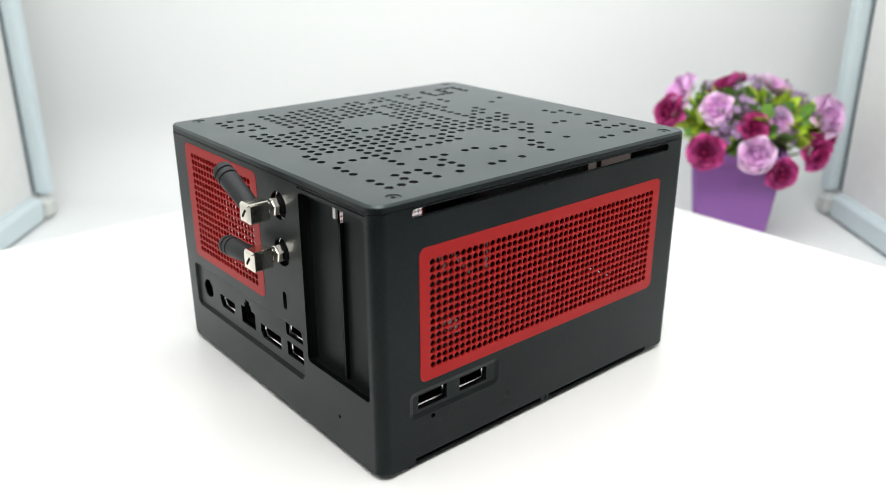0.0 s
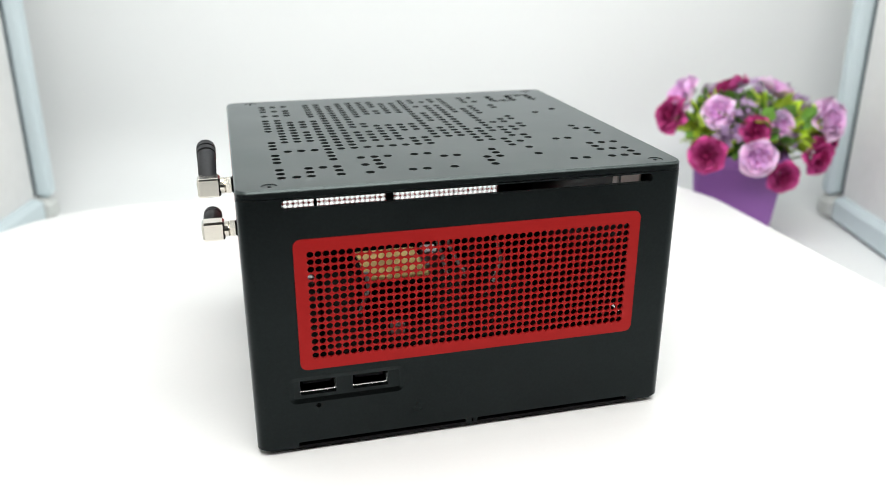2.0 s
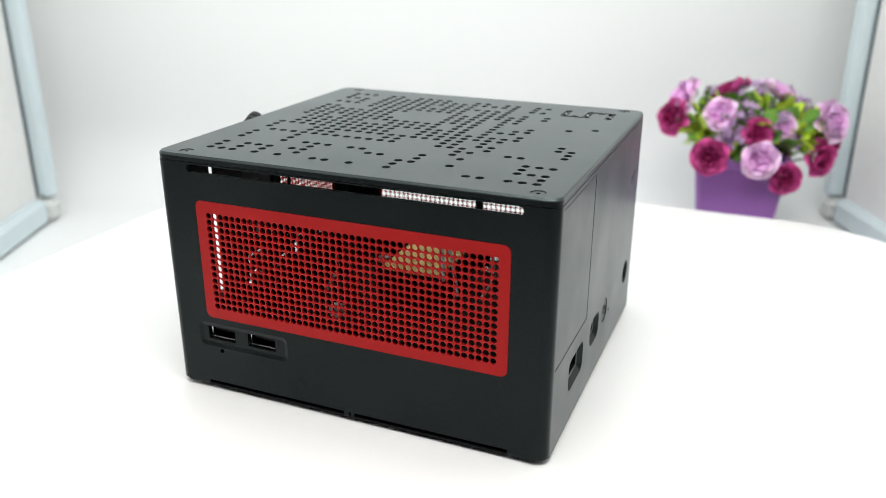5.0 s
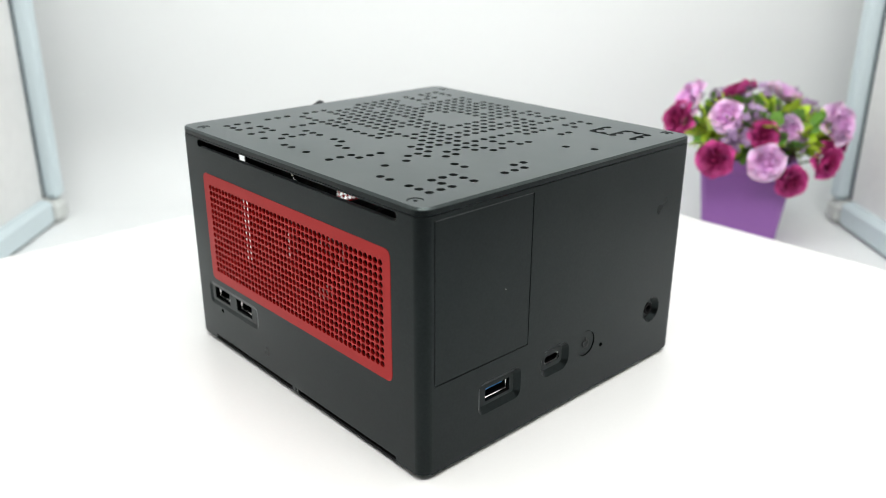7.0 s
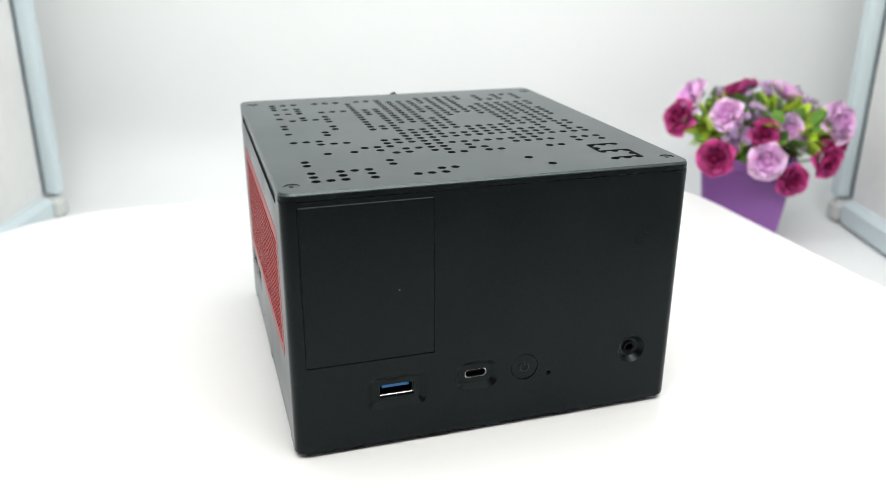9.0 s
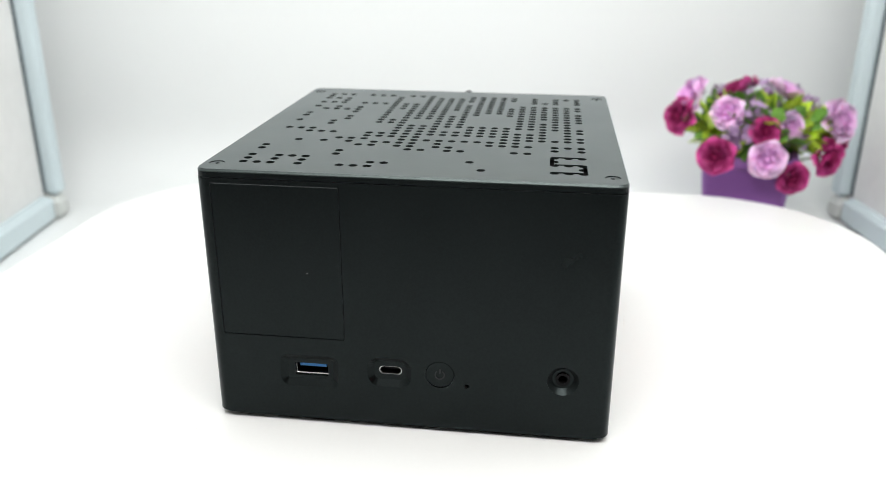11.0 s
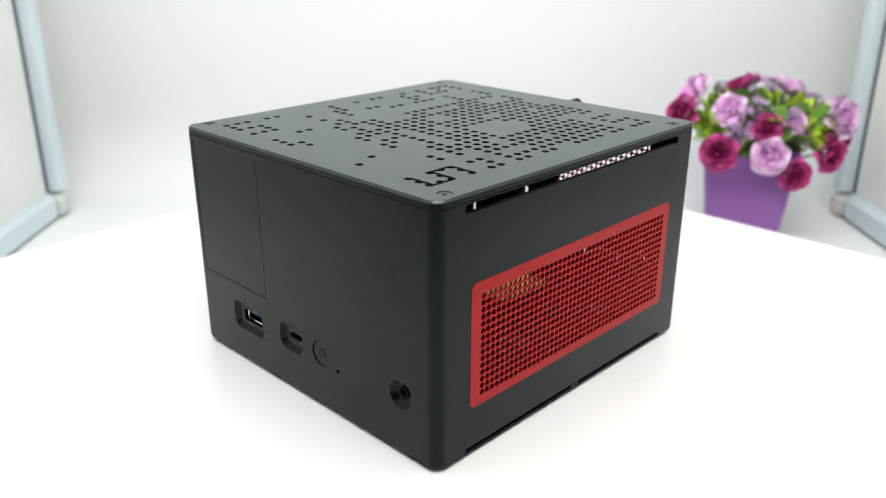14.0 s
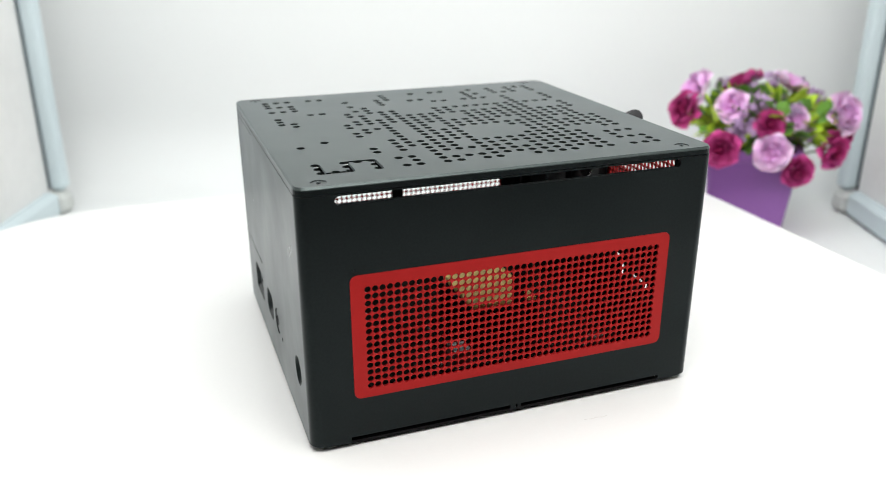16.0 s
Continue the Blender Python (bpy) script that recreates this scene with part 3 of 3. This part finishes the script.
def antenna(v, lift):
    """A stub antenna on its threaded socket; the rod runs back along the wall, lifted by some degrees."""
    m = fittings("d") @ pose(0.0180, v, 0)
    a = part("antenna", box(0.0080, 0.0086, 0.0098, None, m @ pose(0, 0, 0.0055), 0.0009), M_NICKEL, PC, "short black stub antenna on a nickel hinge block")
    part("washer", lathe([(0.0060, -0.0030), (0.0060, -0.0022), (0.0040, -0.0018), (0.0036, 0.0006)], 20, None, m), M_HOLLOW, a, "black washer")
    hexa = [(0.0040 * math.cos(math.pi / 3 * i + 0.3), 0.0040 * math.sin(math.pi / 3 * i + 0.3)) for i in range(6)]
    part("hex_nut", loft([[(s * x, s * y, z) for x, y in hexa] for s, z in ((0.9, 0.0006), (1, 0.001), (1, 0.0032), (0.9, 0.0036))], None, m, (True, True)), M_NICKEL, a, "nickel hex nut")
    part("threaded_collar", lathe([(0.0028, 0.0033), (0.0036, 0.0040), (0.0036, 0.0058), (0.0030, 0.0062)], 18, None, m), M_NICKEL, a, "nickel collar")
    # rod: along the wall towards the far side, u is negative that way
    axis = m @ pose(0, 0, 0.0108) @ Matrix.Rotation(radians(-lift), 4, "Z") @ Matrix.Rotation(radians(-90), 4, "Y")
    part("rod", lathe([(0.0034, 0.0030), (0.0038, 0.0036), (0.0041, 0.0180), (0.0043, 0.0210), (0.0036, 0.0213), (0.0036, 0.0221), (0.0043, 0.0223), (0.0043, 0.0245), (0.0036, 0.0246), (0.0036, 0.0253), (0.0043, 0.0255), (0.0043, 0.0270), (0.0040, 0.0282), (0.0030, 0.0288)], 20, None, axis), M_RUBBER, a, "black rubber rod", True)
    part("hinge_pin", slab(rect(-0.0022, 0.0022, -0.0005, 0.0005, 0.0003), [], 0.0003, None, m @ pose(0, 0, 0.01545) @ pose(0, 0, 0, 0, 0, 50)), M_HOLLOW, a, "slot of the hinge screw")


antenna(0.0966, 24)
antenna(0.0764, -4)


def inner_parts():
    m = fittings("d")
    # expansion slot: two recessed cover plates with a groove and a thin flange between them
    q = m @ pose(0, 0, -0.0050)
    for u0, u1 in ((0.0335, 0.0540), (0.0574, 0.0788)):
        part("slot_cover", slab(rect(u0, u1, 0.0318, 0.1068, 0.0004), [], 0.0010, None, q), M_COVER, PC, "black blank expansion slot cover")
    part("cover_flange", slab(rect(0.0574, 0.0581, 0.0330, 0.0990, 0.0002), [], 0.0028, None, m @ pose(0, 0, -0.0030)), M_COVER, PC)
    for u in (0.0332, 0.0789):
        part("slot_side", slab(rect(u - 0.0006, u + 0.0006, 0.0318, 0.1068, 0.0002), [], 0.0036, None, m @ pose(0, 0, -0.0023)), M_HOLLOW, PC)
    part("slot_bottom", box(0.0440, 0.0036, 0.0010, None, m @ pose(0.0561, 0.0316, -0.0042) @ pose(0, 0, 0, -90)), M_HOLLOW, PC)
    part("bracket_tab", slab(rect(0.0522, 0.0540, 0.0995, 0.1056, 0.0004), [], 0.0010, None, m @ pose(0, 0, -0.0040)), M_STEEL, PC, "bright steel bracket tab")
    # circuit board, cooler and cards seen through the vents
    board = part("motherboard", box(0.140, 0.145, 0.0016, None, pose(OX, OY, 0.0120)), M_BOARD, PC, "dark circuit board")
    cooler = part("cooler", box(0.036, 0.042, 0.0190, None, pose(-0.0153, 0.0249, 0.0140), 0.001), M_HOLLOW, PC, "dark cooler with a brass-coloured top")
    part("top_plate", box(0.0330, 0.0390, 0.0024, None, pose(-0.0153, 0.0249, 0.0332), 0.0005), M_GOLD, cooler, "brass-coloured plate")
    rng = random.Random(5)
    for i in range(14):
        x, y = rng.uniform(-0.06, 0.06), rng.choice((-1, 1)) * rng.uniform(0.055, 0.066)
        s, h = rng.uniform(0.004, 0.009), rng.uniform(0.004, 0.016)
        part("component", box(s, s * rng.uniform(0.6, 1.2), h, None, pose(x, y, 0.0136), 0.0005), rng.choice((M_STEEL, M_HOLLOW, M_HOLLOW)), board)
    # thin cables and a bright connector behind the vents
    for run in (((0.008, 0.0, 0.057), (0.012, -0.002, 0.047), (0.019, -0.012, 0.034)), ((0.004, 0.002, 0.056), (0.0065, 0.0, 0.046), (0.008, -0.004, 0.037)), ((-0.0380, -0.030, 0.054), (-0.0372, -0.031, 0.046), (-0.042, -0.034, 0.036)), ((0.034, -0.004, 0.055), (0.036, -0.006, 0.044), (0.031, -0.010, 0.034))):
        bm = bmesh.new()
        for a, b in zip(run, run[1:]):
            a, b = Vector(a), Vector(b)
            q = (b - a).to_track_quat("Z", "Y").to_matrix().to_4x4()
            lathe([(0.0009, -0.0003), (0.0009, (b - a).length + 0.0003)], 8, bm, Matrix.Translation(a) @ q)
        part("cable", bm, M_JOINT, PC, "thin off-white cable", True)
    part("connector", box(0.006, 0.005, 0.006, None, pose(-0.0275, -0.050, 0.0310), 0.0006), M_JOINT, PC, "off-white connector")
    # added blind over the side sockets, and bare metal brackets inside the cover
    # made-up black board, hides the lit back of the port recess
    part("port_hood", box(0.052, 0.0008, 0.013, None, fittings("a") @ pose(-0.0525, 0.0358, -0.0165)), M_HOLLOW, PC)
    for u0, u1 in ((-0.0575, -0.0400), (-0.0362, -0.0315)):
        part("inner_bracket", slab(rect(u0, u1, 0.0760, 0.1020, 0.0004), [], 0.0008, None, fittings("b") @ pose(0, 0, -0.0036)), M_BRACKET, PC, "bare metal bracket")
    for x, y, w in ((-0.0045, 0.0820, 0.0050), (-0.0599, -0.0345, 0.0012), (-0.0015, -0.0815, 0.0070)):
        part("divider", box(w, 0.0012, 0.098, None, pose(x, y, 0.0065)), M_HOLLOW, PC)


inner_parts()


# ---- the flower pot ----
POT = Matrix.Translation((0.2772, 0.3174, FLOOR_Z))
PLANT = thing("flower_pot", "purple square plastic pot with silk roses in magenta and lilac pink", "potted plant", POT)


def rose_mesh(name, r, seed, mat):
    """A silk rose: rings of cupped petals round a closed bud, opening along +z."""
    rng = random.Random(seed)
    bm = bmesh.new()
    rings = ((3, 0.08, 86, 0.40), (3, 0.25, 80, 0.54), (4, 0.50, 67, 0.72), (5, 0.80, 47, 0.88), (5, 1.0, 22, 1.00))
    for k, (n, reach, tilt, size) in enumerate(rings):
        for i in range(n):
            az = 360 * (i + 0.5 * (k % 2)) / n + rng.uniform(-9, 9)
            lift = radians(tilt + rng.uniform(-6, 6))
            wide, long_ = size * 0.74, size * 0.74
            m = pose(0, 0, 0, 0, 0, az)
            grid = []
            for a in range(6):
                s = a / 5
                row = []
                for b in range(7):
                    t = b / 6 * 2 - 1
                    half = wide * (0.35 + 0.65 * math.sin(math.pi * min(1, 0.15 + 0.75 * s)))
                    y = t * half
                    cup = 0.25 * size * (t * t) * (0.4 + s)
                    curl = -0.20 * size * max(0, s - 0.65) ** 1.2 * (1.2 if k > 1 else 0.2)
                    rim = 0.05 * math.sin(5 * t + seed + k + i) * s
                    x0, z0 = 0.10 + s * long_ * (1 - 0.10 * t * t), cup + curl * 2 + rim
                    x = 0.16 * reach + x0 * math.cos(lift) - z0 * math.sin(lift)
                    z = x0 * math.sin(lift) + z0 * math.cos(lift) - 0.05 * k
                    row.append(bm.verts.new(m @ Vector((x * r, y * r, z * r))))
                grid.append(row)
            for a in range(5):
                for b in range(6):
                    bm.faces.new((grid[a][b], grid[a + 1][b], grid[a + 1][b + 1], grid[a][b + 1]))
    lathe([(0.16 * r, 0.0), (0.20 * r, 0.25 * r), (0.08 * r, 0.42 * r)], 8, bm)
    me = bpy.data.meshes.new(name)
    bm.to_mesh(me)
    bm.free()
    me.materials.append(mat)
    for p in me.polygons:
        p.use_smooth = True
    return me


def leaf_mesh(name, mat, length, width):
    bm = bmesh.new()
    rows = []
    for a in range(7):
        s = a / 6
        w = width * math.sin(math.pi * (0.06 + 0.94 * s)) ** 0.8 * (1 - 0.25 * s)
        z = 0.22 * length * math.sin(1.9 * s)
        rows.append([bm.verts.new((t * w + 0.06 * width * math.sin(9 * s), s * length, z - 0.25 * w * (1 - abs(t)))) for t in (-1, -0.5, 0, 0.5, 1)])
    for a in range(6):
        for b in range(4):
            bm.faces.new((rows[a][b], rows[a][b + 1], rows[a + 1][b + 1], rows[a + 1][b]))
    me = bpy.data.meshes.new(name)
    bm.to_mesh(me)
    bm.free()
    me.materials.append(mat)
    for p in me.polygons:
        p.use_smooth = True
    return me


def sprig_mesh(name, seed):
    """A spray of tiny four-petalled flowers."""
    rng = random.Random(seed)
    bm = bmesh.new()
    for _ in range(16):
        c = Vector((rng.gauss(0, 1), rng.gauss(0, 1), rng.gauss(0, 0.6))).normalized() * 0.011 * rng.uniform(0.5, 1)
        q = Vector((c.x, c.y, abs(c.z) + 0.006)).to_track_quat("Z", "Y").to_matrix().to_4x4()
        m = Matrix.Translation(c) @ q
        for i in range(4):
            mm = m @ pose(0, 0, 0, 0, 0, 90 * i)
            v = [bm.verts.new(mm @ Vector(p)) for p in ((0, 0, 0), (0.0012, 0.0016, 0.0004), (0, 0.0042, 0.0012), (-0.0012, 0.0016, 0.0004))]
            bm.faces.new(v)
            v2 = [bm.verts.new(mm @ Vector(p)) for p in ((0, 0, -0.0006), (0.0012, 0.0016, 0.0), (0, 0.0042, 0.0008), (-0.0012, 0.0016, 0.0))]
            bm.faces.new(v2[::-1])
    me = bpy.data.meshes.new(name)
    bm.to_mesh(me)
    bm.free()
    me.materials.append(M_LILAC)
    return me


def flower_pot():
    # square pot, wider at the rim, hollow
    turn = pose(-0.003, 0, 0, 0, 0, -20)
    lo, mid, hi = rounded(0.060, 0.060, 0.006, n=4), rounded(0.075, 0.075, 0.007, n=4), rounded(0.080, 0.080, 0.008, n=4)
    inn, deep = rounded(0.069, 0.069, 0.006, n=4), rounded(0.063, 0.063, 0.006, n=4)
    zs = ((lo, 0.0005), (mid, 0.068), (hi, 0.069), (hi, 0.078), (inn, 0.078), (deep, 0.060))
    part("pot", loft([[(x, y, z) for x, y in p] for p, z in zs], None, turn, (True, True)), M_POT, PLANT, "purple plastic pot", True)
    part("foam", box(0.060, 0.060, 0.012, None, turn @ pose(0, 0, 0.061), 0.002), M_SOIL, PLANT)
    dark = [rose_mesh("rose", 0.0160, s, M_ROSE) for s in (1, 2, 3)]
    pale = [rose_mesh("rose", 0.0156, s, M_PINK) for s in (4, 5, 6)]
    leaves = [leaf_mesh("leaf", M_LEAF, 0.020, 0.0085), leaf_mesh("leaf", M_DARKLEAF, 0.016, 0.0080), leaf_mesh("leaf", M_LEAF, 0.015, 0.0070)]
    centre = Vector((0, 0, 0.098))

    def stem(to):
        bm = bmesh.new()
        a, b = Vector((to.x * 0.25, to.y * 0.25, 0.064)), to
        q = (b - a).to_track_quat("Z", "Y").to_matrix().to_4x4()
        lathe([(0.0011, 0), (0.0009, (b - a).length)], 6, bm, Matrix.Translation(a) @ q)
        part("stem", bm, M_DARKLEAF, PLANT)

    for i, (x, z, depth, pink, size) in enumerate(BLOOMS):
        at = Vector((x, -depth, z))
        out = Vector((at.x, at.y * 1.25, (at.z - centre.z) * 0.8 + 0.012)).normalized()
        out = (out + Vector((-0.35, -0.9, 0.15)) * (0.75 if depth > -0.01 else 0.3)).normalized()
        q = out.to_track_quat("Z", "Y").to_matrix().to_4x4()
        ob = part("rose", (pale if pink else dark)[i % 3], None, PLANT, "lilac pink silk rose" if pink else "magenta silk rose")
        ob.matrix_local = Matrix.Translation(at) @ q @ pose(0, 0, 0, 0, 0, 37 * i) @ Matrix.Scale(size, 4)
        stem(at - out * 0.004)
    rng = random.Random(11)
    for i in range(230):
        d = Vector((rng.gauss(0, 1), rng.gauss(0, 1), rng.gauss(0, 0.75))).normalized()
        at = centre + Vector((d.x * 0.057, d.y * 0.045, d.z * 0.022)) * rng.uniform(0.55, 0.95)
        q = Vector((d.x, d.y, d.z + rng.uniform(-0.2, 0.5))).normalized().to_track_quat("Y", "Z").to_matrix().to_4x4()
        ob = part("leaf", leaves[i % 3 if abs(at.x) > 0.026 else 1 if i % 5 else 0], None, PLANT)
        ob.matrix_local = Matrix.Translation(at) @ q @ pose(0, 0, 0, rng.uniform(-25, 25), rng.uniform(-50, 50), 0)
    # bright leaves between the outer roses on both flanks
    for i in range(44):
        side = -1 if i % 2 else 1
        at = Vector((side * rng.uniform(0.024, 0.040), -rng.uniform(0.0, 0.028), rng.uniform(0.084, 0.104)))
        q = Vector((side * 0.5 + rng.uniform(-0.5, 0.5), -0.8, rng.uniform(-0.2, 0.8))).normalized().to_track_quat("Y", "Z").to_matrix().to_4x4()
        ob = part("leaf", leaves[0 if i % 3 else 2], None, PLANT)
        ob.matrix_local = Matrix.Translation(at) @ q @ pose(0, 0, 0, rng.uniform(-25, 25), rng.uniform(-60, 60), 0) @ Matrix.Scale(0.8, 4)
    sprigs = [sprig_mesh("filler_spray", s) for s in (1, 2)]
    for i, (x, z, depth) in enumerate(SPRAYS):
        ob = part("filler_spray", sprigs[i % 2], None, PLANT, "spray of tiny violet flowers")
        ob.matrix_local = pose(x, -depth, z, 20 * i, 15 * i, 40 * i)


# blooms: across, up, towards the front, pink?, size
BLOOMS = [(-0.0665, 0.1071, 0.0, 0, 1.10), (-0.0502, 0.0859, 0.055, 0, 1.05), (0.0139, 0.0678, 0.055, 0, 0.95), (0.052, 0.0789, 0.03, 0, 1.10), (-0.0127, 0.1240, -0.02, 0, 1.35), (-0.0098, 0.1037, 0.045, 0, 0.85), (0.0722, 0.0876, 0.005, 0, 0.85), (-0.0364, 0.1157, 0.03, 1, 1.0), (-0.0108, 0.0846, 0.06, 1, 1.08), (-0.0543, 0.1215, -0.01, 1, 1.35), (0.0257, 0.1250, -0.01, 1, 1.25), (0.0584, 0.1087, 0.025, 1, 1.30), (0.0139, 0.1061, 0.035, 1, 0.85)]
SPRAYS = [(-0.0073, 0.1207, 0.01), (-0.0209, 0.1175, 0.03), (0.0084, 0.1211, 0), (-0.0103, 0.1138, 0.035), (0.0398, 0.1191, -0.01), (0.036, 0.1197, -0.02), (-0.0287, 0.1009, 0.045), (-0.0337, 0.1043, 0.045), (-0.0119, 0.1261, 0), (0.0249, 0.0957, 0.03), (0.0106, 0.1126, 0.03), (-0.0302, 0.125, -0.02), (0.0074, 0.1263, -0.02), (0.0412, 0.1161, 0), (-0.0353, 0.0972, 0.045)]
flower_pot()


# ---- what turns ----
SPIN = [(0, 39.06), (0.5, 32.50), (1, 26.15), (1.5, 19.94), (2, 13.80), (2.5, 7.59), (3, 1.37), (3.5, -4.85), (4, -11.09), (6.5, -41.68), (7, -47.84), (7.5, -54.06), (8, -60.37), (8.5, -66.63), (9, -73.09), (11.5, -104.00), (12, -110.32), (12.5, -116.43), (13, -122.56), (13.5, -128.57), (14, -134.63), (14.5, -140.79), (15, -147.15), (15.5, -153.51), (16, -159.99)]


def motions():
    for ob in (TURNTABLE, PC):
        walk(ob, [(t, pose(0, 0, 0, 0, 0, a)) for t, a in SPIN])


motions()
